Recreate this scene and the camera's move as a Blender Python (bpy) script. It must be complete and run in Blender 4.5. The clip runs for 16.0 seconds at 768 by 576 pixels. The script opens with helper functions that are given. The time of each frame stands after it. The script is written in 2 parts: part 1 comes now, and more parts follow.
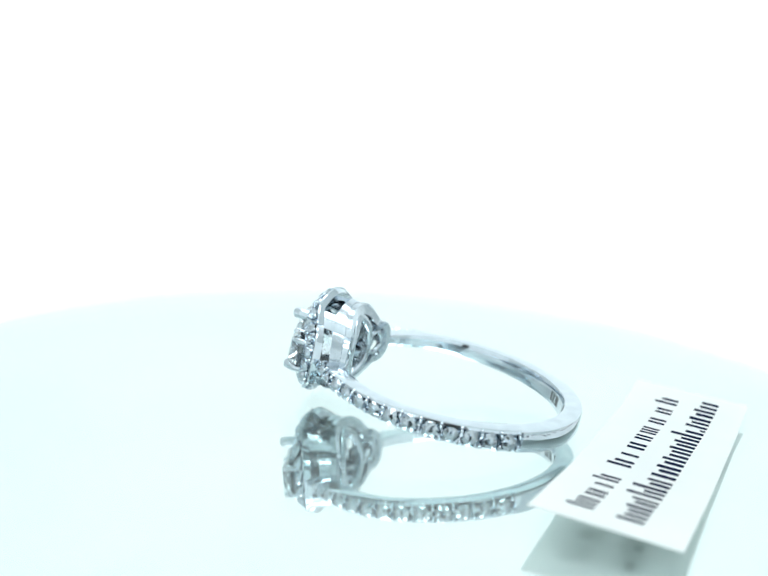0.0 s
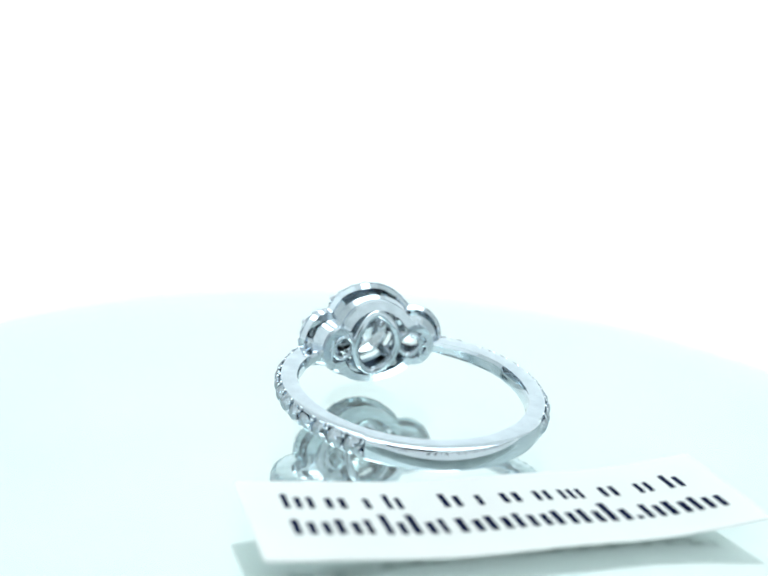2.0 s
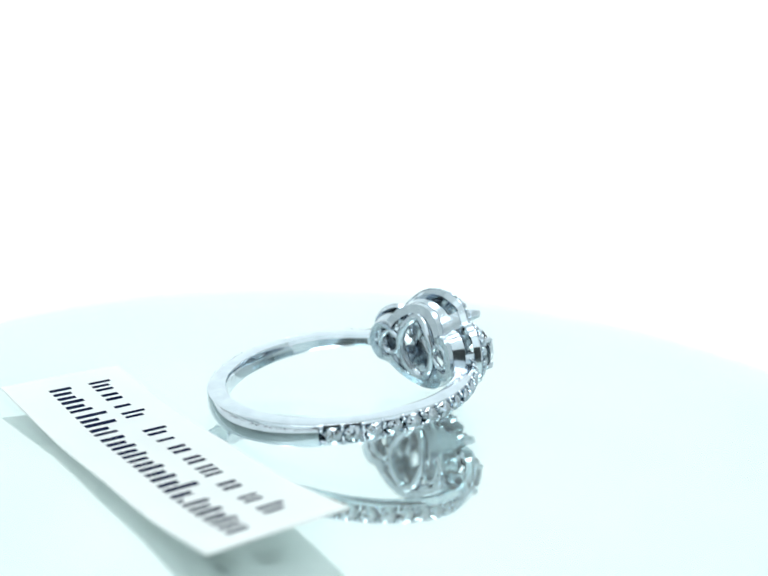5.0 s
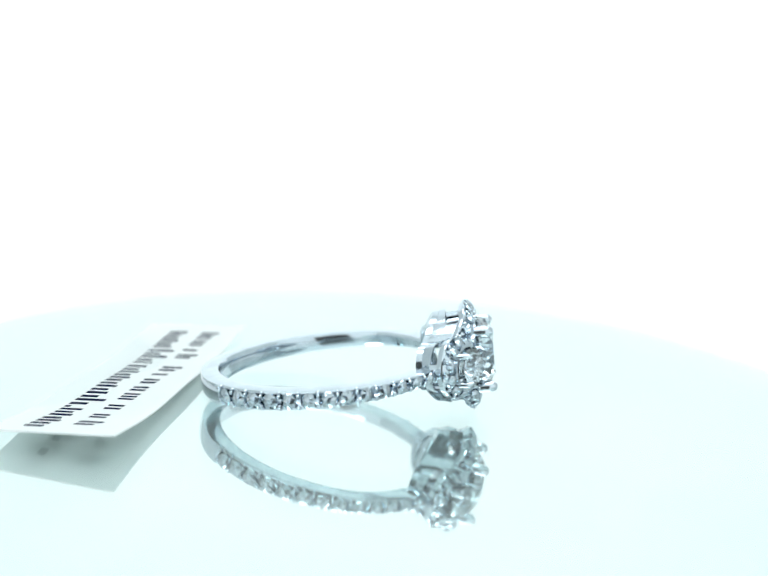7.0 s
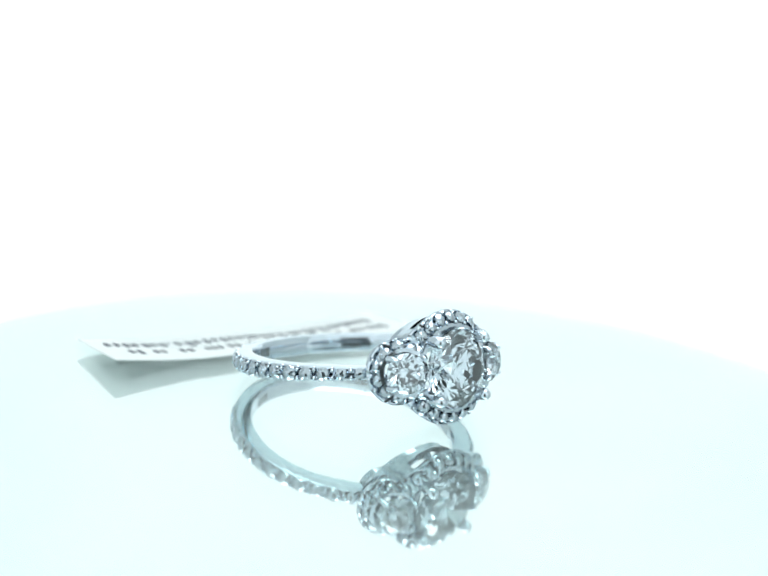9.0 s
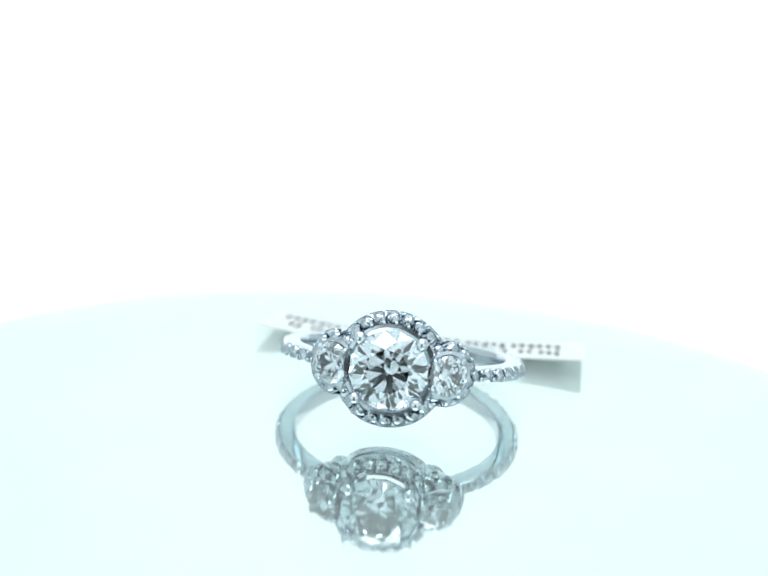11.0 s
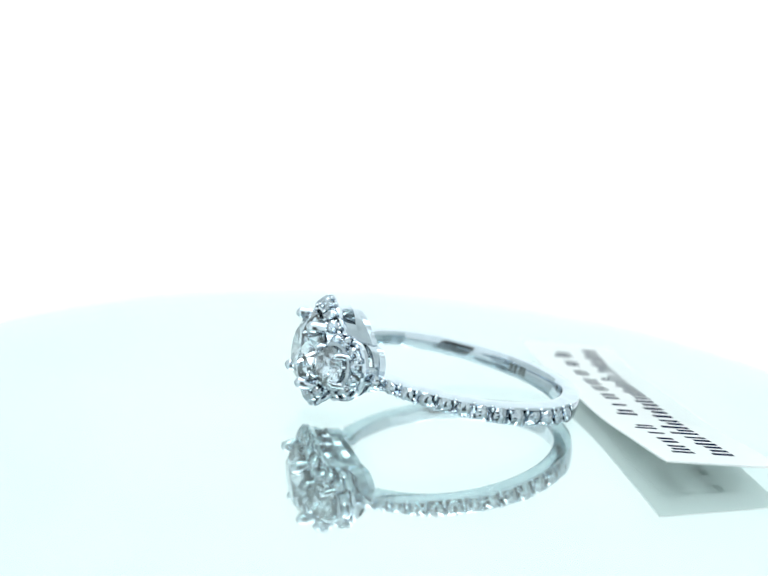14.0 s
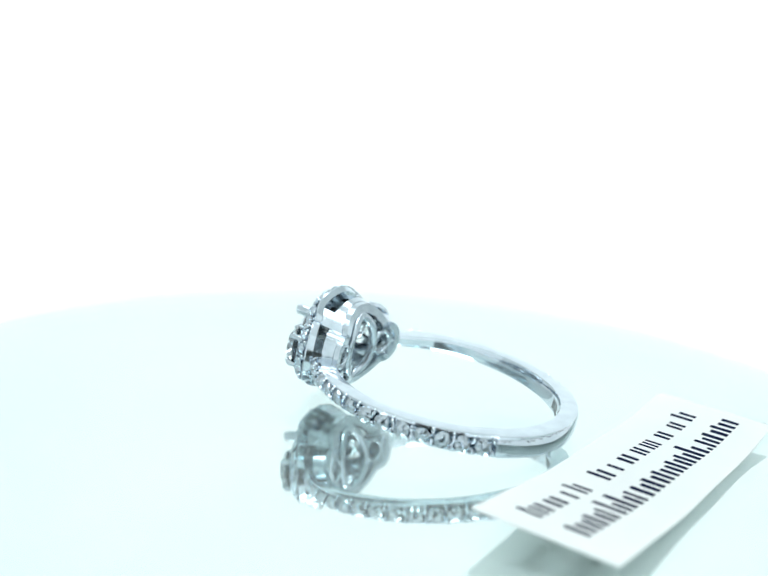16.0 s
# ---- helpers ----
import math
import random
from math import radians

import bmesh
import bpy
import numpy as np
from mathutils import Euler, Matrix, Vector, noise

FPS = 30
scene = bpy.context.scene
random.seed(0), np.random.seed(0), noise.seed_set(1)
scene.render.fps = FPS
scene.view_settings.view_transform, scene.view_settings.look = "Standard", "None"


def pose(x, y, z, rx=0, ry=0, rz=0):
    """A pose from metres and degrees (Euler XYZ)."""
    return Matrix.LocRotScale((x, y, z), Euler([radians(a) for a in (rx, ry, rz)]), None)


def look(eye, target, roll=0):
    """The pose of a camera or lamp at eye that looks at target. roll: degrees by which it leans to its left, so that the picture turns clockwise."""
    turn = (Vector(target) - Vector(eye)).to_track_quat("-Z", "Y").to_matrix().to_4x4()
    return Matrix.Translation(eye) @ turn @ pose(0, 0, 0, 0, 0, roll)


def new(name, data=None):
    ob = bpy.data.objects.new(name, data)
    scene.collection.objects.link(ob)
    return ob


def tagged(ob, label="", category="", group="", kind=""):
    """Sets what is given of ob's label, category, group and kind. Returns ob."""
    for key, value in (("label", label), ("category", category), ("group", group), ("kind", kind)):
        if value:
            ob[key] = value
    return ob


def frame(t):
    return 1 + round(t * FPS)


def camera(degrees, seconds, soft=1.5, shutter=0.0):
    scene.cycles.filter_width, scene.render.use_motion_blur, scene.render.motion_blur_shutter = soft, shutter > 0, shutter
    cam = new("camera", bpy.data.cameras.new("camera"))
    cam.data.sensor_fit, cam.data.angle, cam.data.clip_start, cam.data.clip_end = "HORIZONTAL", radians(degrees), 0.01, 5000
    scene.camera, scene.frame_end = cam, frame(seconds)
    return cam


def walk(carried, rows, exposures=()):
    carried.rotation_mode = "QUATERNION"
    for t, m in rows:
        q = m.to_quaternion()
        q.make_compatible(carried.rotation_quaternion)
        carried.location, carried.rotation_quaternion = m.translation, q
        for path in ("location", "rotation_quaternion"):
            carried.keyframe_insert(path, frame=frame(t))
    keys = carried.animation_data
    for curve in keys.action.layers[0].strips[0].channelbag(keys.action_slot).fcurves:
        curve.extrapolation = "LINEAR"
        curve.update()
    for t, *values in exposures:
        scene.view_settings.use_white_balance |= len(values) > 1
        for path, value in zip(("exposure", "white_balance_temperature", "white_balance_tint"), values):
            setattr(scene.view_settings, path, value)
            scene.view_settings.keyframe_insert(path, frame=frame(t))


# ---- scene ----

MM = 0.001


# ---------- camera ----------
cam = camera(41.3, 16.0, soft=1.5)
EYE = Vector((0, -75, 25.209)) * MM
YAW, PITCH, ROLL = radians(-0.801), radians(-11.640), 3.925
AHEAD = Vector((math.sin(YAW) * math.cos(PITCH), math.cos(YAW) * math.cos(PITCH), math.sin(PITCH)))
VIEW = look(EYE, EYE + AHEAD, ROLL)
cam.data.dof.use_dof, cam.data.dof.focus_distance, cam.data.dof.aperture_fstop = True, 0.073, 32.0
walk(cam, [(0.0, VIEW), (16.0, VIEW)], exposures=[(0.0, 0.0), (16.0, 0.0)])

# the turntable's nearly even turn: seconds and degrees
TURN = ((0.0, 0.0), (4.0, 92.8), (7.0, 162.4), (11.0, 255.0), (13.0, 301.2), (16.0, 369.2))


def turn_at(t):
    return float(np.interp(t, [a for a, _ in TURN], [b for _, b in TURN]))


# ---------- world and light ----------
world = bpy.data.worlds.new("world")
scene.world = world
world.use_nodes = True
world.node_tree.nodes["Background"].inputs["Color"].default_value = (0.8, 0.95, 1.0, 1)
world.node_tree.nodes["Background"].inputs["Strength"].default_value = 0.05
TENT_GLOW = 1.0
TENT_TINT = (0.89, 0.98, 1.0, 1)


# ---------- materials ----------
def material(name, color, rough=0.5, metal=0.0, ior=1.45):
    m = bpy.data.materials.new(name)
    m.use_nodes = True
    b = m.node_tree.nodes["Principled BSDF"]
    b.inputs["Base Color"].default_value = (*color, 1)
    b.inputs["Roughness"].default_value = rough
    b.inputs["Metallic"].default_value = metal
    b.inputs["IOR"].default_value = ior
    return m, m.node_tree.nodes, m.node_tree.links, b


def noisy(m, nodes, links, b, scale, low, high, rough_low, rough_high, bump=0.0, bump_scale=0.0, depth=0.0):
    """Two scales of variation: colour and roughness from a coarse noise, relief from a fine one."""
    coord = nodes.new("ShaderNodeTexCoord")
    n = nodes.new("ShaderNodeTexNoise")
    n.inputs["Scale"].default_value = scale
    n.inputs["Detail"].default_value = 6
    links.new(coord.outputs["Object"], n.inputs["Vector"])
    ramp = nodes.new("ShaderNodeValToRGB")
    ramp.color_ramp.elements[0].position, ramp.color_ramp.elements[1].position = 0.35, 0.65
    ramp.color_ramp.elements[0].color, ramp.color_ramp.elements[1].color = (*low, 1), (*high, 1)
    links.new(n.outputs["Fac"], ramp.inputs["Fac"])
    links.new(ramp.outputs["Color"], b.inputs["Base Color"])
    r = nodes.new("ShaderNodeMapRange")
    r.inputs["To Min"].default_value, r.inputs["To Max"].default_value = rough_low, rough_high
    links.new(n.outputs["Fac"], r.inputs["Value"])
    links.new(r.outputs["Result"], b.inputs["Roughness"])
    if bump:
        f = nodes.new("ShaderNodeTexNoise")
        f.inputs["Scale"].default_value = bump_scale
        f.inputs["Detail"].default_value = 4
        links.new(coord.outputs["Object"], f.inputs["Vector"])
        bp = nodes.new("ShaderNodeBump")
        bp.inputs["Strength"].default_value = bump
        bp.inputs["Distance"].default_value = depth
        links.new(f.outputs["Fac"], bp.inputs["Height"])
        links.new(bp.outputs["Normal"], b.inputs["Normal"])
    return m


GOLD = noisy(*material("white_gold", (0.8, 0.8, 0.8), 0.1, 1.0), 900, (0.62, 0.685, 0.745), (0.70, 0.76, 0.815), 0.05, 0.12, 0.1, 3000, 0.000006)
# same gold, rougher and darker: the shade inside the head is in its colour
SHADED_SATIN = noisy(*material("shaded_satin_gold", (0.6, 0.65, 0.7), 0.2, 1.0), 1400, (0.55, 0.615, 0.67), (0.64, 0.70, 0.755), 0.10, 0.2, 0.15, 4000, 0.00001)
MIRROR = noisy(*material("mirror", (0.7, 0.8, 0.8), 0.02, 0.91), 60, (0.83, 0.90, 0.885), (0.86, 0.93, 0.915), 0.035, 0.06)
RIM = noisy(*material("disc_side", (0.8, 0.8, 0.8), 0.3), 200, (0.74, 0.76, 0.76), (0.82, 0.83, 0.83), 0.25, 0.4)
PAPER = noisy(*material("tag_paper", (0.8, 0.8, 0.8), 0.45), 300, (0.88, 0.875, 0.865), (0.91, 0.905, 0.895), 0.4, 0.55, 0.15, 4000, 0.00003)


def see_through(m, share):
    """Thin paper lets a share of the light through."""
    nodes, links = m.node_tree.nodes, m.node_tree.links
    tr, mix = nodes.new("ShaderNodeBsdfTranslucent"), nodes.new("ShaderNodeMixShader")
    tr.inputs["Color"].default_value = (0.9, 0.93, 0.93, 1)
    mix.inputs["Fac"].default_value = share
    links.new(nodes["Principled BSDF"].outputs["BSDF"], mix.inputs[1])
    links.new(tr.outputs["BSDF"], mix.inputs[2])
    links.new(mix.outputs["Shader"], nodes["Material Output"].inputs["Surface"])


see_through(PAPER, 0.36)
INK = noisy(*material("black_ink", (0.02, 0.02, 0.04), 0.9, 0.0, 1.1), 1500, (0.008, 0.010, 0.03), (0.016, 0.020, 0.05), 0.85, 0.95)
FADED = noisy(*material("faded_ink", (0.4, 0.42, 0.42), 0.9, 0.0, 1.1), 1500, (0.62, 0.64, 0.64), (0.74, 0.76, 0.76), 0.85, 0.95)
ENGRAVED = noisy(*material("engraved_metal", (0.25, 0.27, 0.27), 0.4, 1.0), 2000, (0.2, 0.22, 0.22), (0.3, 0.32, 0.32), 0.35, 0.5)
FRONT = noisy(*material("dark_board", (0.06, 0.065, 0.06), 0.8), 20, (0.05, 0.055, 0.05), (0.08, 0.085, 0.08), 0.7, 0.9)


def diamond_material():
    m = bpy.data.materials.new("diamond")
    m.use_nodes = True
    nodes, links = m.node_tree.nodes, m.node_tree.links
    nodes.clear()
    out, g = nodes.new("ShaderNodeOutputMaterial"), nodes.new("ShaderNodeBsdfGlass")
    g.inputs["IOR"].default_value = 2.4
    g.inputs["Roughness"].default_value = 0.0
    g.inputs["Color"].default_value = (0.95, 0.98, 1.0, 1)
    links.new(g.outputs["BSDF"], out.inputs["Surface"])
    return m


def small_diamond_material():
    """Small facets: part of the light is turned back at the surface, the rest passes in."""
    m = bpy.data.materials.new("small_diamond")
    m.use_nodes = True
    nodes, links = m.node_tree.nodes, m.node_tree.links
    nodes.clear()
    out, g, gl, mix = (nodes.new(k) for k in ("ShaderNodeOutputMaterial", "ShaderNodeBsdfGlass", "ShaderNodeBsdfGlossy", "ShaderNodeMixShader"))
    g.inputs["IOR"].default_value = 2.4
    g.inputs["Color"].default_value = (0.89, 0.95, 1.0, 1)
    gl.inputs["Roughness"].default_value = 0.02
    gl.inputs["Color"].default_value = (0.87, 0.94, 1.0, 1)
    mix.inputs["Fac"].default_value = 0.4
    links.new(g.outputs["BSDF"], mix.inputs[1])
    links.new(gl.outputs["BSDF"], mix.inputs[2])
    links.new(mix.outputs["Shader"], out.inputs["Surface"])
    return m


def clear_material():
    """Clear glass over the silvering: it lets the view through and gives back a faint second image."""
    m = bpy.data.materials.new("clear_glass")
    m.use_nodes = True
    nodes, links = m.node_tree.nodes, m.node_tree.links
    nodes.clear()
    out, tr, gl, mix = (nodes.new(k) for k in ("ShaderNodeOutputMaterial", "ShaderNodeBsdfTransparent", "ShaderNodeBsdfGlossy", "ShaderNodeMixShader"))
    slant, steep, share = nodes.new("ShaderNodeLayerWeight"), nodes.new("ShaderNodeMath"), nodes.new("ShaderNodeMath")
    slant.inputs["Blend"].default_value = 0.5
    steep.operation, steep.inputs[1].default_value = "POWER", 5.0
    share.operation, share.inputs[1].default_value, share.inputs[2].default_value = "MULTIPLY_ADD", 0.6, 0.03
    links.new(slant.outputs["Facing"], steep.inputs[0])
    links.new(steep.outputs["Value"], share.inputs[0])
    tr.inputs["Color"].default_value = (0.985, 1.0, 1.0, 1)
    gl.inputs["Roughness"].default_value = 0.15
    links.new(share.outputs["Value"], mix.inputs["Fac"])
    links.new(tr.outputs["BSDF"], mix.inputs[1])
    links.new(gl.outputs["BSDF"], mix.inputs[2])
    links.new(mix.outputs["Shader"], out.inputs["Surface"])
    return m


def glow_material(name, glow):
    """Tent cloth whose glow is put into the material, in place of lamps behind it."""
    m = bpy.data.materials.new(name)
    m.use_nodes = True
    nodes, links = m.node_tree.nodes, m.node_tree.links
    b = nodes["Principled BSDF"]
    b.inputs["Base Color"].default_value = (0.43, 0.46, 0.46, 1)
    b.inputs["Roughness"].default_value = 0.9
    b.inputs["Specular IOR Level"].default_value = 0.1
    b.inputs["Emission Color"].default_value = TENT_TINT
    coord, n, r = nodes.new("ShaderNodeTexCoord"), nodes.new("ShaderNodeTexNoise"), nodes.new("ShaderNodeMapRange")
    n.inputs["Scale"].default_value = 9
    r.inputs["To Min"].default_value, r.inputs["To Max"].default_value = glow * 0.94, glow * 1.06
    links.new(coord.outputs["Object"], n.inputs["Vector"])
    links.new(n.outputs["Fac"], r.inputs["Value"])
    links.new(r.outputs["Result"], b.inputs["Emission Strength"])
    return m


DIAMOND, SMALL_DIAMOND, CLEAR = diamond_material(), small_diamond_material(), clear_material()
# glow added wall by wall; roof, sides and front stay out of view
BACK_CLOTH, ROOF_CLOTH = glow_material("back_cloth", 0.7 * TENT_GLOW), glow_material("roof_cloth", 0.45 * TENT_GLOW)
SIDE_CLOTH, FRONT_GLOW = glow_material("side_cloth", 0.14 * TENT_GLOW), glow_material("front_glow", 0.5 * TENT_GLOW)


# ---------- building helpers ----------
def finish(name, bm, mat, smooth=None):
    bmesh.ops.recalc_face_normals(bm, faces=bm.faces)
    me = bpy.data.meshes.new(name)
    bm.to_mesh(me)
    bm.free()
    me.materials.append(mat)
    if smooth is not None:
        for p in me.polygons:
            p.use_smooth = True
        me.set_sharp_from_angle(angle=radians(smooth))
    return me


def part(name, me, parent, label="", m=None):
    ob = new(name, me)
    ob.parent = parent
    if m is not None:
        ob.matrix_basis = m
    if label:
        tagged(ob, label)
    return ob


def lathe(profile, steps=128):
    """A turned body about z from (radius, height) pairs in mm; radius 0 closes it."""
    bm = bmesh.new()
    rings = []
    for r, z in profile:
        if r == 0:
            rings.append([bm.verts.new((0, 0, z * MM))])
        else:
            rings.append([bm.verts.new((r * MM * math.cos(a), r * MM * math.sin(a), z * MM))
                          for a in (2 * math.pi * i / steps for i in range(steps))])
    for a, b in zip(rings, rings[1:]):
        for i in range(steps):
            j = (i + 1) % steps
            if len(a) == 1:
                bm.faces.new((a[0], b[i], b[j]))
            elif len(b) == 1:
                bm.faces.new((a[i], a[j], b[0]))
            else:
                bm.faces.new((a[i], a[j], b[j], b[i]))
    return bm


def tube(points, radii, sides=8, closed=False):
    """A round bar through points (mm), with a radius at each."""
    bm = bmesh.new()
    pts = [Vector(p) for p in points]
    n, rings = len(pts), []
    up = Vector((0.31, 0.17, 0.93))
    for i, p in enumerate(pts):
        a = pts[(i - 1) % n] if closed or i else p
        b = pts[(i + 1) % n] if closed or i < n - 1 else p
        d = (b - a).normalized()
        s = d.cross(up).normalized()
        q = s.cross(d)
        rings.append([bm.verts.new((p + radii[i] * (math.cos(w) * s + math.sin(w) * q)) * MM)
                      for w in (2 * math.pi * k / sides for k in range(sides))])
    for i in range(n if closed else n - 1):
        a, b = rings[i], rings[(i + 1) % n]
        for k in range(sides):
            j = (k + 1) % sides
            bm.faces.new((a[k], a[j], b[j], b[k]))
    if not closed:
        bm.faces.new(rings[0])
        bm.faces.new(rings[-1])
    return bm


# ---------- the light tent ----------
def slab(name, x0, x1, y0, y1, z0, z1, mat, label, category):
    bm = bmesh.new()
    bmesh.ops.create_cube(bm, size=1)
    for v in bm.verts:
        v.co = Vector(((x0 + x1) / 2 + v.co.x * (x1 - x0), (y0 + y1) / 2 + v.co.y * (y1 - y0), (z0 + z1) / 2 + v.co.z * (z1 - z0)))
    return tagged(new(name, finish(name, bm, mat)), label, category, kind="structure")


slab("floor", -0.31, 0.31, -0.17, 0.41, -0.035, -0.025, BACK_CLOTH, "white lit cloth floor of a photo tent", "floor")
slab("ceiling", -0.31, 0.31, -0.17, 0.41, 0.40, 0.41, ROOF_CLOTH, "unseen white cloth roof of a light tent with added glow", "ceiling")
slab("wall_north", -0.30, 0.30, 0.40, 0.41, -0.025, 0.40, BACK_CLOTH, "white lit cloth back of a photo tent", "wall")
slab("wall_west", -0.31, -0.30, -0.17, 0.41, -0.025, 0.40, SIDE_CLOTH, "unseen white cloth side of a light tent with added dim glow", "wall")
slab("wall_east", 0.30, 0.31, -0.17, 0.41, -0.025, 0.40, SIDE_CLOTH, "unseen white cloth side of a light tent with added dim glow", "wall")
# unseen front cloth: glow added to brighten the stones; opening left for the camera
slab("wall_south", -0.30, -0.055, -0.17, -0.16, -0.025, 0.40, FRONT_GLOW, "unseen white front cloth of a light tent, glow added for the stones", "wall")
slab("wall_south_east", 0.055, 0.30, -0.17, -0.16, -0.025, 0.40, FRONT_GLOW, "unseen white front cloth of a light tent, glow added for the stones", "wall")
slab("wall_south_top", -0.055, 0.055, -0.17, -0.16, 0.095, 0.40, FRONT_GLOW, "unseen white front cloth of a light tent, glow added for the stones", "wall")
# unseen dark board, added in place of the camera's dark body in reflections
slab("wall_dark", -0.22, 0.22, -0.26, -0.25, -0.035, 0.32, FRONT, "unseen dark board behind the opening, in place of the camera's reflection", "wall")


# two unseen area lamps under the roof, added to brighten the tag and stones
for y, power in ((-0.06, 0.7), (0.16, 0.5)):
    strip = bpy.data.lights.new("fill_strip", "AREA")
    strip.shape, strip.size, strip.size_y = "RECTANGLE", 0.36, 0.10
    strip.energy, strip.color = power, (0.90, 0.98, 1.0)
    new("fill_strip", strip).matrix_basis = look((0, y, 0.385), (0, 0.0, 0.0))


# ---------- turntable ----------
SURFACE = 0.72   # height of the glass's top, mm; the silvering lies under it


def build_turntable():
    t = tagged(new("turntable"), "round turntable with a glass mirror disc", "turntable")
    t.location = (0, 0, -24.95 * MM)
    up = Matrix.Translation((0, 0, 24.9 * MM))
    part("base", finish("base", lathe([(0, -24.9), (34, -24.9), (34.5, -24.4), (34.5, -6), (36.5, -5.8), (39.1, -3.2), (39.9, -0.9), (0, -0.9)]), RIM, 40), t, "white plastic turntable base", up)
    part("mirror", finish("mirror", lathe([(0, -0.85), (40.3, -0.85), (40.6, -0.6), (40.6, -0.07), (40.45, 0.08), (0, 0.08)], 160), MIRROR, 30), t, "pale mirror disc", up)
    part("clear_plate", finish("clear_plate", lathe([(0, SURFACE), (40.4, SURFACE), (40.55, SURFACE - 0.12), (40.55, 0.12)], 160), CLEAR), t, "clear glass over the silvering", up)
    return t


# ---------- the ring ----------
# Its own space, in mm: the finger hole's axis is z, the head lies along +y, x is across the head.
def lobes(a0, side_x, side_z, c, n=360):
    """Points (x, z) of a round lobe with an oval lobe at each side, seen from the middle."""
    out = []
    for i in range(n):
        w = 2 * math.pi * i / n
        dx, dz = math.cos(w), math.sin(w)
        r = a0
        ex = abs(dx)
        A = (ex / side_x) ** 2 + (dz / side_z) ** 2
        B = -2 * ex * c / side_x ** 2
        C = (c / side_x) ** 2 - 1
        D = B * B - 4 * A * C
        if D > 0:
            r = max(r, (-B + math.sqrt(D)) / (2 * A))
        out.append((r * dx, r * dz))
    return out


def scalloped(line, count, depth):
    """The same outline with a shallow notch between neighbouring stones."""
    lengths = [math.dist(line[i], line[i - 1]) for i in range(len(line))]
    total, gone, out = sum(lengths), 0.0, []
    for (x, z), d in zip(line, lengths):
        gone += d
        k = 1 - depth * (1 - abs(math.sin(math.pi * gone / total * count))) ** 2 / math.hypot(x, z)
        out.append((x * k, z * k))
    return out


def drop(x, start=2.4, slope=0.5, z=0.0):
    """The side lobes lean back from the middle one; with no slope, they follow the round of the finger hole."""
    if slope is None:
        return 0.55 * (8.2 - math.sqrt(8.2 ** 2 - min(abs(x), 6.0) ** 2)) - 0.35 * max(0.0, abs(z) - 1.5)
    return max(0.0, abs(x) - start) * slope


SLOPE = 0.62    # the halo's face falls this much, in mm, from its inner to its outer edge


def wall_of(outer, inner, y0, y1, slope, chamfer=0.12, front=None):
    """A lobed frame between two outlines, from depth y0 to the front y1; front: the outline of its front edge, if notched."""
    bm = bmesh.new()
    n = len(outer)
    rows = []
    for (ox, oz), (ix, iz), (fx, fz) in zip(outer, inner, front or outer):
        d, e = drop(ox, slope=slope, z=oz), drop(ix, slope=slope, z=iz)
        k, q = 1 - chamfer / math.hypot(fx, fz), 1 + chamfer / math.hypot(ix, iz)
        bevel = 0.0 if not front else SLOPE
        # the halo's face is cut to a groove between its two rims, in which the stones sit
        groove = [((fx * k + ix * q) / 2, y1 - (d + e + bevel) / 2 - 0.5, (fz * k + iz * q) / 2)] if front else []
        b = 1 - (0.34 / math.hypot(ox, oz) if front else 0.0)
        ring = [(ox * b, y0 - d, oz * b), (ox, y0 - d + (0.42 if front else 0.02), oz), (ox, y1 - d - bevel - (0.2 if front else chamfer), oz), (fx * k, y1 - d - bevel, fz * k), *groove, (ix * q, y1 - e, iz * q), (ix, y1 - e - chamfer, iz), (ix, y0 - e, iz)]
        rows.append([bm.verts.new(Vector(p) * MM) for p in ring])
    for i in range(n):
        a, b = rows[i], rows[(i + 1) % n]
        for k in range(len(a)):
            j = (k + 1) % len(a)
            bm.faces.new((a[k], a[j], b[j], b[k]))
    return bm


def band_between(low, y0, slope0, high, y1, slope1, thick, arcs=None):
    """A wall that flares from one outline to a wider one; arcs: the spans (middle, half-width, in degrees) where it stands, else all round."""
    bm = bmesh.new()
    n = len(low)
    rows = {}

    def stands(i):
        if arcs is None:
            return True
        w = 360 * i / n
        return any(abs((w - m + 180) % 360 - 180) <= h for m, h in arcs)

    def row(i):
        i %= n
        if i not in rows:
            (ax, az), (bx, bz) = low[i], high[i]
            p, q = 1 - thick / math.hypot(ax, az), 1 - thick / math.hypot(bx, bz)
            y2, y3 = y0 - drop(ax, slope=slope0, z=az), y1 - drop(bx, slope=slope1, z=bz)
            rows[i] = [bm.verts.new(Vector(v) * MM) for v in ((ax, y2, az), (bx, y3, bz), (bx * q, y3, bz * q), (ax * p, y2, az * p))]
        return rows[i]
    for i in range(n):
        if stands(i) and stands((i + 1) % n):
            a, b = row(i), row(i + 1)
            for k in range(4):
                j = (k + 1) % 4
                bm.faces.new((a[k], a[j], b[j], b[k]))
            for side, r in ((i - 1, a), (i + 2, b)):
                if not stands(side % n):
                    bm.faces.new(r)
    return bm


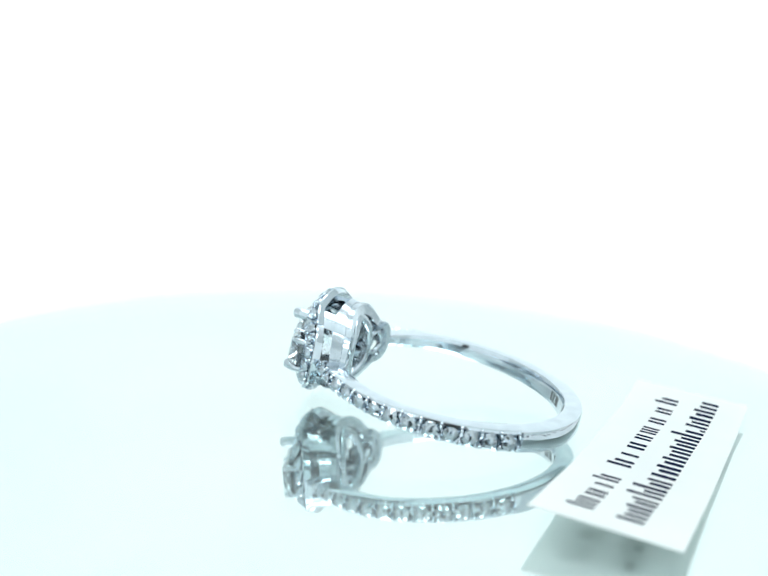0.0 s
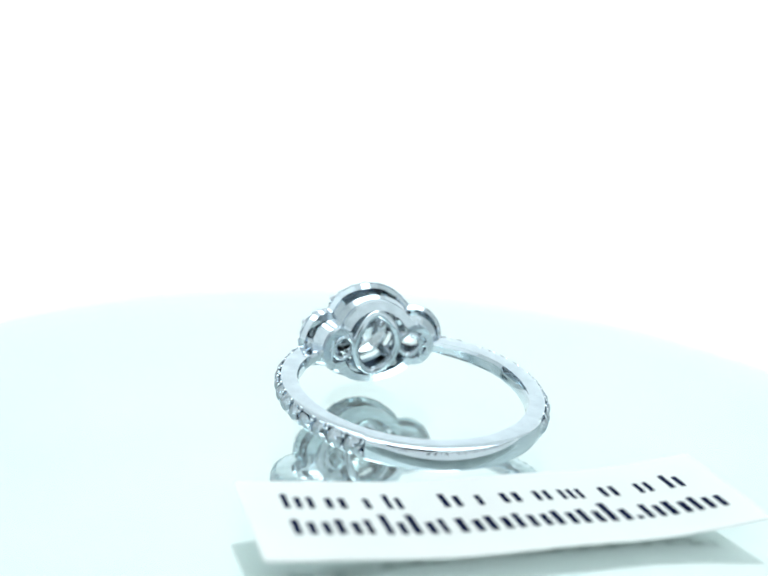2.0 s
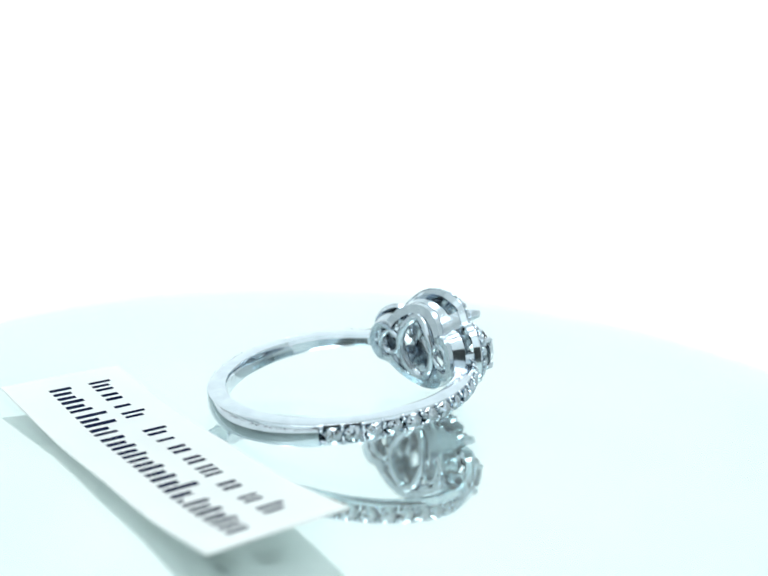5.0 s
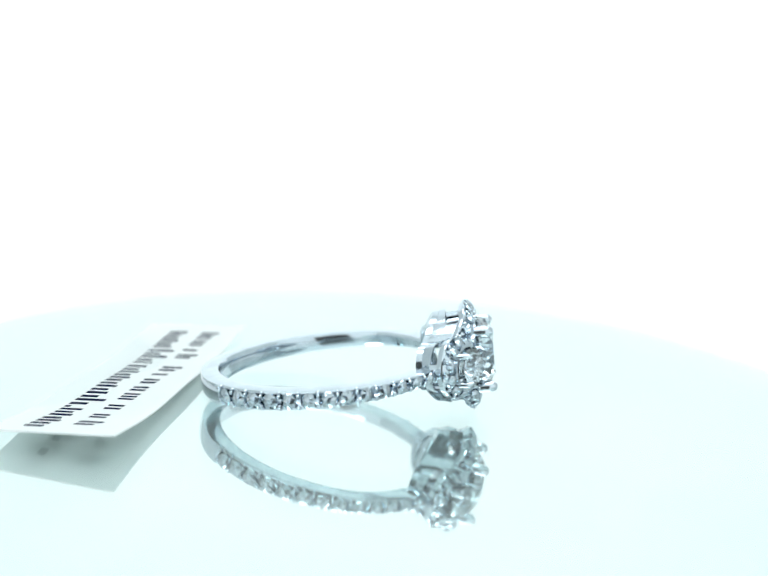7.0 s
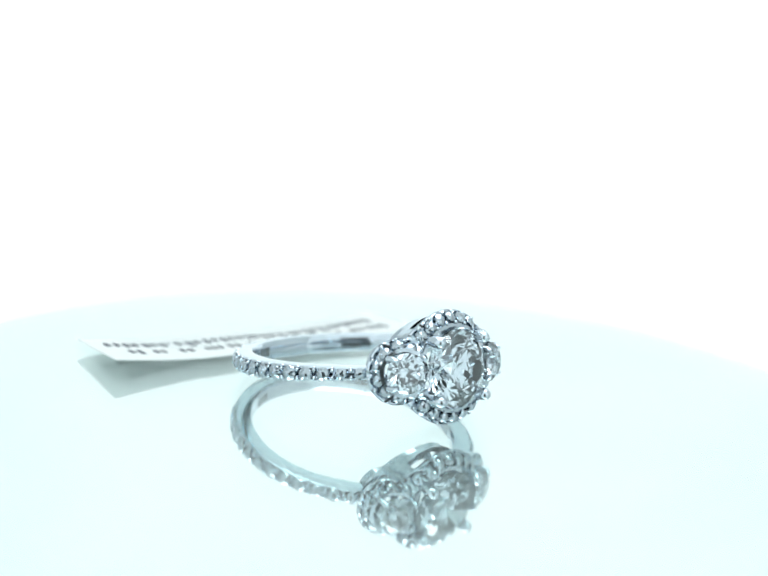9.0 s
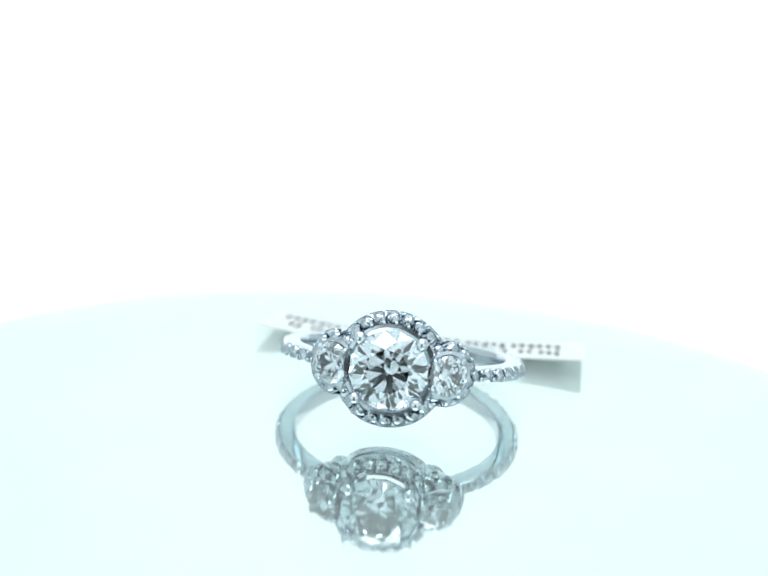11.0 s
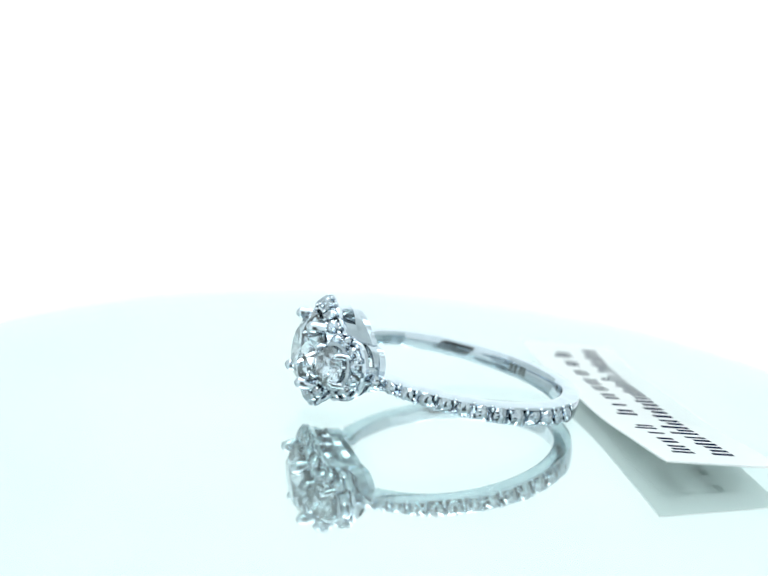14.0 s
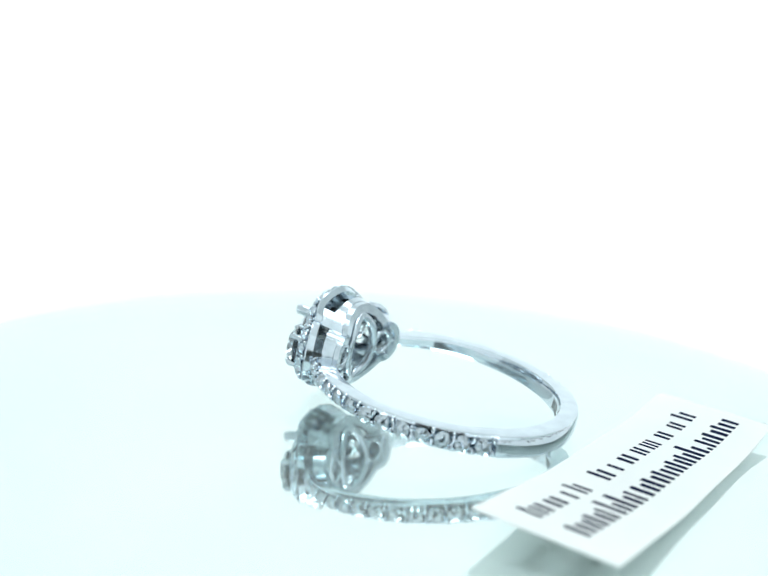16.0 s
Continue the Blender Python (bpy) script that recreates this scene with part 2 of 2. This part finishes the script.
def brilliant():
    """A round brilliant of girdle radius 1 mm about z, table up."""
    bm = bmesh.new()

    def at(r, deg, z):
        return bm.verts.new(Vector((r * math.cos(radians(deg)), r * math.sin(radians(deg)), z)) * MM)
    crown, deep, g = 0.32, 0.87, 0.03
    c22 = math.cos(radians(22.5))
    table = [at(0.56, 45 * k, crown + g) for k in range(8)]
    star = [at(0.78, 45 * k + 22.5, g + crown * (1 - 0.78 * c22) / 0.44) for k in range(8)]
    top = [at(1, 22.5 * k, g) for k in range(16)]
    low = [at(1, 22.5 * k, -g) for k in range(16)]
    half = [at(0.24, 45 * k + 22.5, -g - deep * (1 - 0.24 * c22)) for k in range(8)]
    culet = bm.verts.new((0, 0, (-g - deep) * MM))
    bm.faces.new(table)
    for k in range(8):
        l = (k + 1) % 8
        p = (k - 1) % 8
        bm.faces.new((table[k], star[k], table[l]))
        bm.faces.new((table[k], star[p], top[2 * k], star[k]))
        bm.faces.new((star[k], top[2 * k], top[2 * k + 1]))
        bm.faces.new((star[k], top[2 * k + 1], top[2 * l]))
        bm.faces.new((culet, half[k], low[2 * k], half[p]))
        bm.faces.new((half[k], low[2 * k + 1], low[2 * k]))
        bm.faces.new((half[k], low[2 * l], low[2 * k + 1]))
    for k in range(16):
        j = (k + 1) % 16
        bm.faces.new((top[k], low[k], low[j], top[j]))
    return bm


def small_cut():
    """A small stone with a plain cut: crown facets round a low peak, eight pavilion facets; radius 1 mm."""
    bm = bmesh.new()

    def at(r, deg, z):
        return bm.verts.new(Vector((r * math.cos(radians(deg)), r * math.sin(radians(deg)), z)) * MM)
    table = [at(0.42, 45 * k, 0.44) for k in range(8)]
    mid = [at(0.80, 45 * k + 22.5, 0.24) for k in range(8)]
    edge = [at(1, 45 * k, 0) for k in range(8)]
    low = at(0, 0, -0.8)
    peak = at(0.06, 20, 0.51)
    for k in range(8):
        n, p = (k + 1) % 8, (k - 1) % 8
        bm.faces.new((table[k], table[n], peak))
        bm.faces.new((table[k], mid[k], table[n]))
        bm.faces.new((table[k], mid[p], edge[k], mid[k]))
        bm.faces.new((mid[k], edge[k], edge[n]))
        bm.faces.new((low, edge[n], edge[k]))
    return bm


OUT_R, IN_R = 9.70, 8.18
BACK_STRETCH = 1.047    # the hole is a little longer towards the back
HEAD_M = Matrix.Translation((0, 0.10 * MM, 0.13 * MM)) @ Matrix.Scale(1.011, 4)    # the head sits a little above the band's middle
PAVE_FROM, PAVE_TO, PAVE_N = 34.0, 137.5, 13


def lerp(x, pairs):
    for (a, p), (b, q) in zip(pairs, pairs[1:]):
        if x <= b:
            return p + (q - p) * max(0.0, min(1.0, (x - a) / (b - a)))
    return pairs[-1][1]


def shank_half(w):
    return lerp(w, [(31, 0.41), (60, 0.56), (100, 0.69), (138, 0.77), (180, 0.84)])


def shank_inner(w):
    return lerp(w, [(31, 7.95), (42, 7.9), (56, 8.05), (72, IN_R), (100, IN_R), (180, 8.3)])


def shank_outer(w):
    return lerp(w, [(31, 9.2), (38, 9.4), (44, 9.5), (137.6, 9.52), (138.2, OUT_R), (180, OUT_R)])


def build_shank(parent):
    bm = bmesh.new()
    rows = []
    steps = 360
    for i in range(steps + 1):
        w = 31 + (360 - 62) * i / steps
        f = w if w <= 180 else 360 - w
        h, ri, ro = shank_half(f), shank_inner(f), shank_outer(f)
        dome = 0.05 if f > 138 else -0.4
        prof = [(ri, -0.55 * h), (ri + 0.14, -0.97 * h), (ri + 0.25, -h), (ro - 0.22, -h), (ro - 0.06, -0.94 * h), (ro, -0.72 * h), (ro + dome, 0),
                (ro, 0.72 * h), (ro - 0.06, 0.94 * h), (ro - 0.22, h), (ri + 0.25, h), (ri + 0.14, 0.97 * h), (ri, 0.55 * h)]
        s, c = math.sin(radians(w)), math.cos(radians(w))
        rows.append([bm.verts.new(Vector((r * s, r * c * (BACK_STRETCH if c < 0 else 1), z)) * MM) for r, z in prof])
    for a, b in zip(rows, rows[1:]):
        for k in range(len(a)):
            j = (k + 1) % len(a)
            bm.faces.new((a[k], a[j], b[j], b[k]))
    bm.faces.new(rows[0])
    bm.faces.new(rows[-1])
    return part("shank", finish("shank", bm, GOLD, 28), parent, "polished white gold band")


def around(w, r, z=0.0):
    """A place on the band: w degrees from the head towards +x; its own z points outwards."""
    s, c = math.sin(radians(w)), math.cos(radians(w))
    m = Matrix.Translation(Vector((r * s, r * c * (BACK_STRETCH if c < 0 else 1), z)) * MM) @ Matrix.Rotation(radians(-w), 4, "Z")
    return m @ Matrix.Rotation(radians(-90), 4, "X")


def facing(x, y, z, lean=0.0, scale=1.0, spin=0.0):
    """A place on the head whose own z points out of the head, leaning to the side by lean degrees."""
    m = Matrix.Translation(Vector((x, y, z)) * MM) @ Matrix.Rotation(radians(-lean), 4, "Z") @ Matrix.Rotation(radians(-90), 4, "X")
    return m @ Matrix.Rotation(radians(spin), 4, "Z") @ Matrix.Scale(scale, 4)


def tilted(most=9.0):
    """Small stones never sit quite straight."""
    return pose(0, 0, 0, random.uniform(-most, most), random.uniform(-most, most), random.uniform(0, 45))


def sphere(r, u=8, v=5):
    bm = bmesh.new()
    bmesh.ops.create_uvsphere(bm, u_segments=u, v_segments=v, radius=r * MM)
    return bm


HALO = (4.12, 1.95, 2.35, 4.0)      # middle radius, side half-width, side half-height, side offset
HALO_Y = (9.6, 10.75)
PLATE = (3.42, 1.36, 1.7, 3.12)
PLATE_Y = (7.05, 7.6)


def build_ring():
    ring = tagged(new("engagement_ring"), "polished white gold three-stone diamond ring lying on a mirror", "ring")
    shank = build_shank(ring)
    stone = finish("diamond", small_cut(), SMALL_DIAMOND)
    bead = finish("bead", sphere(0.16), GOLD, 60)

    # halo frame and its small stones
    a0, sx, sz, c = HALO
    rim = lobes(a0, sx, sz, c)
    halo = part("halo", finish("halo", wall_of(rim, lobes(a0 - 0.95, sx - 0.7, sz - 0.95, c), *HALO_Y, 0.5, 0.1, scalloped(rim, 30, 0.3)), GOLD, 40), ring, "white gold halo frame with notched front edge", HEAD_M)
    line = lobes(a0 - 0.47, sx - 0.45, sz - 0.47, c, 720)
    edge = lobes(a0 - 0.12, sx - 0.12, sz - 0.12, c, 720)
    inner = lobes(a0 - 0.86, sx - 0.72, sz - 0.86, c, 720)
    gone, k, total = 0.0, 0, sum(math.dist(line[i], line[i - 1]) for i in range(720))
    count = 30
    step = total / count
    for i in range(720):
        gone += math.dist(line[i], line[i - 1])
        while gone >= (k + 0.5) * step and k < count:
            x, z = line[i]
            (ux, uz), (vx, vz) = line[i - 3], line[(i + 3) % 720]
            out = Vector((vz - uz, 0, ux - vx)).normalized()    # away from the lobe's middle
            axis = Vector((0, 1, 0)) + 0.85 * out + Vector((0.5 if x > 2.4 else -0.5 if x < -2.4 else 0, 0, 0))
            seat = Matrix.Translation(Vector((x, HALO_Y[1] - 0.5 * SLOPE - drop(x) + 0.02, z)) * MM) @ axis.to_track_quat("Z", "Y").to_matrix().to_4x4()
            part("halo_diamond", stone, halo, "", seat @ tilted(10) @ Matrix.Scale(0.47, 4))
            j = (i + 8) % 720
            for ring_line, fall in ((edge, SLOPE - 0.06), (inner, 0.04)):
                bx, bz = ring_line[j]
                part("bead", bead, halo, "", Matrix.Translation(Vector((bx, HALO_Y[1] - fall - drop(bx) + 0.04, bz)) * MM) @ Matrix.Scale(0.95, 4))
            k += 1

    # under-gallery: lobed rail, round openings, spokes and pillars
    p0, px, pz, pc = PLATE
    gallery = part("gallery", finish("gallery", wall_of(lobes(p0, px, pz, pc), lobes(p0 - 0.68, px - 0.48, pz - 0.55, pc), *PLATE_Y, None), SHADED_SATIN, 28), ring, "pierced white gold under-gallery", HEAD_M)

    middle = lobes(3.6, 1.6, 1.92, 3.58)
    slots = [(m, h) for m, h in ((41, 10), (139, 10), (221, 10), (319, 10), (0, 7), (180, 7))]
    part("pillar_band", finish("pillar_band", band_between(middle, 8.55, 0.45, lobes(a0 - 0.38, sx - 0.38, sz - 0.38, c), HALO_Y[0] + 0.05, 0.5, 0.4, slots), SHADED_SATIN, 28), gallery, "pierced wall with open slots")
    part("lower_rail", finish("lower_rail", band_between(lobes(p0 + 0.03, px + 0.03, pz + 0.03, pc), PLATE_Y[1] - 0.1, None, middle, 8.6, 0.45, 0.3), SHADED_SATIN, 28), gallery)

    def hoop(cx, half_z, half_x, y, t, pointed, name):
        """An open loop in the gallery's curved back; pointed above 1 draws its four ends out to tips."""
        def bent(v):
            return math.copysign(abs(v) ** pointed, v)
        pts = []
        for i in range(64):
            w = 2 * math.pi * i / 64
            x, z = cx + half_x * bent(math.cos(w)), half_z * bent(math.sin(w))
            pts.append((x, y - drop(x, slope=None, z=z), z))
        part(name, finish(name, tube(pts, [t] * 64, 8, True), SHADED_SATIN, 60), gallery)
    hoop(0, 2.45, 1.78, 7.28, 0.37, 1.15, "centre_opening")
    for s in (-1, 1):
        hoop(s * 2.75, 0.9, 0.85, 7.27, 0.21, 1.12, "side_opening")
        bar = [(s * 3.72, 7.25 - drop(3.72, slope=None), z) for z in (-1.2, -0.4, 0.4, 1.2)]
        part("side_bar", finish("side_bar", tube(bar, [0.2] * 4), SHADED_SATIN, 60), gallery)
        part("spoke", finish("spoke", tube([(s * 3.7, 6.8, 0), (s * 4.75, 6.5, 0)], [0.22, 0.25]), GOLD, 60), gallery)

    # bearing cups under the three main stones
    def cup(cx, y, lean, r0, r1, deep):
        m = Matrix.Translation(Vector((cx, y, 0)) * MM) @ Matrix.Rotation(radians(-lean), 4, "Z") @ Matrix.Rotation(radians(-90), 4, "X")
        part("bearing_cup", finish("bearing_cup", lathe([(r0, 0), (r0 - 0.25, 0.05), (r1 - 0.2, -deep), (r1 + 0.05, -deep), (r0, 0)], 48), SHADED_SATIN, 40), ring, "tapered white gold cup", HEAD_M @ m)
    cup(0, 10.72, 0, 3.2, 2.75, 0.75)
    for s in (-1, 1):
        cup(s * 4.05, 10.0, 27 * s, 1.72, 1.4, 0.7)

    # main stones and prongs
    part("centre_diamond", finish("centre_diamond", brilliant(), DIAMOND), ring, "large round brilliant diamond", HEAD_M @ facing(0, 11.0, 0, 0, 2.78, 11))
    for s in (-1, 1):
        part("side_diamond", finish("side_diamond", brilliant(), DIAMOND), ring, "smaller round brilliant diamond", HEAD_M @ facing(s * 4.1, 10.38, 0, 27 * s, 1.45, 7))
        for q in (-1, 1):
            u, v = s * 0.72, q * 0.70
            pts = [(u * 2.4, 7.4, v * 2.4), (u * 2.9, 8.9, v * 2.9), (u * 3.0, 10.4, v * 3.0), (u * 2.97, 11.35, v * 2.97), (u * 2.9, 11.8, v * 2.9), (u * 2.8, 11.98, v * 2.8)]
            part("prong", finish("prong", tube(pts, [0.3, 0.34, 0.4, 0.45, 0.41, 0.2], 12), GOLD, 70), ring, "rounded white gold prong", HEAD_M)
            for t in (-1, 1):
                pts = [(s * (4.0 + t * 0.98), 9.2 - t * 0.45, q * 0.98), (s * (4.05 + t * 1.0), 10.5 - t * 0.5, q * 1.04), (s * (4.05 + t * 0.88), 10.82 - t * 0.45, q * 0.92)]
                part("prong", finish("prong", tube(pts, [0.22, 0.24, 0.14], 8), GOLD, 70), ring, "small white gold prong", HEAD_M)

    # row of stones on each shoulder of the band
    for s in (-1, 1):
        for i in range(PAVE_N):
            w = PAVE_FROM + (PAVE_TO - PAVE_FROM) * (i + 0.5) / PAVE_N
            r = 0.61 * lerp(w, [(34, 0.76), (60, 0.86), (90, 0.98), (138, 1.06)])
            part("pave_diamond", stone, shank, "", around(s * w, 9.63) @ tilted(13) @ Matrix.Scale(r, 4))
        for i in range(PAVE_N + 1):
            w = PAVE_FROM + (PAVE_TO - PAVE_FROM) * i / PAVE_N
            h = shank_half(w)
            for q in (-1, 1):
                part("bead", bead, shank, "", around(s * w, 9.66, q * 0.5 * h) @ Matrix.Scale(0.95, 4))
                part("bead", bead, shank, "", around(s * w, 9.52, q * 0.78 * h) @ Matrix.Diagonal((1.0, 1.0, 1.0, 1)))

    # worn stamp inside the band: plain bars
    for w in (146.0, 149.0, 152.5, 155.0):
        bm = bmesh.new()
        bmesh.ops.create_cube(bm, size=MM)
        part("stamp_mark", finish("stamp_mark", bm, ENGRAVED), shank, "", around(w, shank_inner(w)) @ Matrix.Diagonal((0.32, 0.75, 0.03, 1)))
    return ring


# ---------- the paper tag ----------
# Its own space, in mm: x along the writing, y up the letters, z up.
TAG_L, TAG_W, TAG_T = 30.6, 8.9, 0.12


def tag_height(x, y):
    return 0.62 - 0.012 * x + 0.46 * (x / 15) ** 2 + 0.25 * (x / 15) ** 4 + 0.06 * math.sin(x * 0.5 + 0.6) + 0.025 * (y + 0.5)


def build_tag():
    tag = tagged(new("price_tag"), "white folded paper jewellery tag with dark printed lines", "tag")
    nx, ny = 60, 12
    bm = bmesh.new()
    grids = []
    for lift in (0.0, -TAG_T):
        g = [[None] * (ny + 1) for _ in range(nx + 1)]
        for i in range(nx + 1):
            for j in range(ny + 1):
                x, y = -TAG_L / 2 + TAG_L * i / nx, -0.73 - TAG_W / 2 + TAG_W * j / ny
                g[i][j] = bm.verts.new(Vector((x, y, tag_height(x, y) + lift)) * MM)
        grids.append(g)
    top, low = grids
    for i in range(nx):
        for j in range(ny):
            bm.faces.new((top[i][j], top[i + 1][j], top[i + 1][j + 1], top[i][j + 1]))
            bm.faces.new((low[i][j], low[i][j + 1], low[i + 1][j + 1], low[i + 1][j]))
    for i in range(nx):
        for j in (0, ny):
            bm.faces.new((top[i][j], top[i + 1][j], low[i + 1][j], low[i][j]))
    for j in range(ny):
        for i in (0, nx):
            bm.faces.new((top[i][j], top[i][j + 1], low[i][j + 1], low[i][j]))
    part("sheet", finish("sheet", bm, PAPER, 50), tag, "white glossy paper")
    # added paper prop, hidden under the sheet, on which it rests
    bm = bmesh.new()
    rows = []
    for x, y, z in ((-3.0, -0.2, 0.0), (-2.9, 0.2, 0.30), (2.9, 0.2, 0.30), (3.0, -0.2, 0.0)):
        rows.append([bm.verts.new(Vector((x, y + d, z)) * MM) for d in (-0.9, 0.9)])
    for p, q in zip(rows, rows[1:] + rows[:1]):
        bm.faces.new((p[0], p[1], q[1], q[0]))
    for k in (0, 1):
        bm.faces.new([r[k] for r in rows])
    part("hidden_prop", finish("hidden_prop", bm, PAPER, 40), tag, "small paper prop added out of sight under the sheet")

    def bar(x0, x1, y0, y1, under=False):
        b = bmesh.new()
        n = 3
        rows = []
        for i in range(n + 1):
            x = x0 + (x1 - x0) * i / n
            if under:
                hs = [(y, tag_height(x, y) - TAG_T - d) for y, d in ((y0, 0.0), (y0, 0.02), (y1, 0.02), (y1, 0.0))]
            else:
                hs = [(y, tag_height(x, y) + d) for y, d in ((y0, 0.0), (y0, 0.02), (y1, 0.02), (y1, 0.0))]
            rows.append([b.verts.new(Vector((x, y, z)) * MM) for y, z in hs])
        for p, q in zip(rows, rows[1:]):
            for k in range(4):
                j = (k + 1) % 4
                b.faces.new((p[k], p[j], q[j], q[k]))
        b.faces.new(rows[0])
        b.faces.new(rows[-1])
        part("printed_bar", finish("printed_bar", b, FADED if under else INK), tag)
    # each mark is a few upright plain bars; the writing runs a little askew
    def mark(x0, x1, y0, y1, strokes, under=False):
        wide = (x1 - x0) / (2 * strokes - 1) if strokes > 1 else x1 - x0
        for k in range(strokes):
            x = x0 + 2 * wide * k
            lean = -0.0225 * (x + 13)
            bar(x, x + wide, y0 + lean, (y1 if k == 0 else min(y1, y0 + 1.3)) + lean, under)
    upper = ((-13.0, 1.8, 3, 1.65), (-10.5, 1.2, 2, 1.2), (-8.2, 0.35, 1, 1.2), (-6.9, 1.0, 2, 1.7), (-3.4, 1.2, 2, 1.65), (-1.2, 0.35, 1, 1.2), (0.4, 1.2, 2, 1.2),
             (2.6, 1.0, 2, 1.2), (4.3, 1.5, 3, 1.2), (7.1, 1.1, 2, 1.2), (9.6, 1.0, 2, 1.2), (11.7, 1.1, 2, 1.7))
    for x, wide, strokes, tall in upper:
        mark(x, x + wide, 0.42, 0.42 + tall, strokes)
    x = -13.05
    for wide, strokes, tall in ((2.1, 3, 1.6), (1.35, 2, 1.6), (0.7, 1, 1.6), (1.25, 2, 2.2), (1.4, 2, 2.2), (0.7, 1, 1.6), (1.45, 2, 1.6), (1.4, 2, 1.6), (2.1, 3, 1.6), (1.35, 2, 1.6),
                                (1.4, 2, 1.6), (1.45, 2, 2.2), (0.35, 1, 0.4), (1.2, 2, 1.6), (1.45, 2, 1.6), (2.1, 3, 1.6)):
        mark(x, x + (wide if strokes > 1 else 0.36), -2.54, -2.54 + tall, strokes)
        if strokes > 1:
            mark(x, x + wide * 0.5, -2.3, -1.7, 1, True)
        x += wide + 0.345
    return tag


# ---------- put together ----------
turntable = build_turntable()
engagement_ring = build_ring()
price_tag = build_tag()

RING_POSE = Matrix.Translation(Vector((4.08, -1.84, 3.37)) * MM) @ pose(0, 0, 0, 0, 0, 69.99) @ pose(0, 0, 0, 9.16) @ pose(0, 0, 0, 0, -1.04)
TAG_POSE = Matrix.Translation(Vector((17.87, -7.39, 0.22)) * MM) @ pose(0, 0, 0, 0, 0, 66.06) @ pose(0, 0, 0, 0, -0.49) @ pose(0, 0, 0, 2.2)


def motions():
    level, sloping = Matrix.Identity(4), pose(0, 0, 0.02 * MM, 0.9, 0.15)
    for thing, m, ground in ((turntable, turntable.matrix_basis.copy(), sloping), (engagement_ring, RING_POSE, level), (price_tag, TAG_POSE, level)):
        walk(thing, [(i * 0.5, ground @ Matrix.Rotation(radians(-turn_at(i * 0.5)), 4, "Z") @ m) for i in range(33)])


motions()
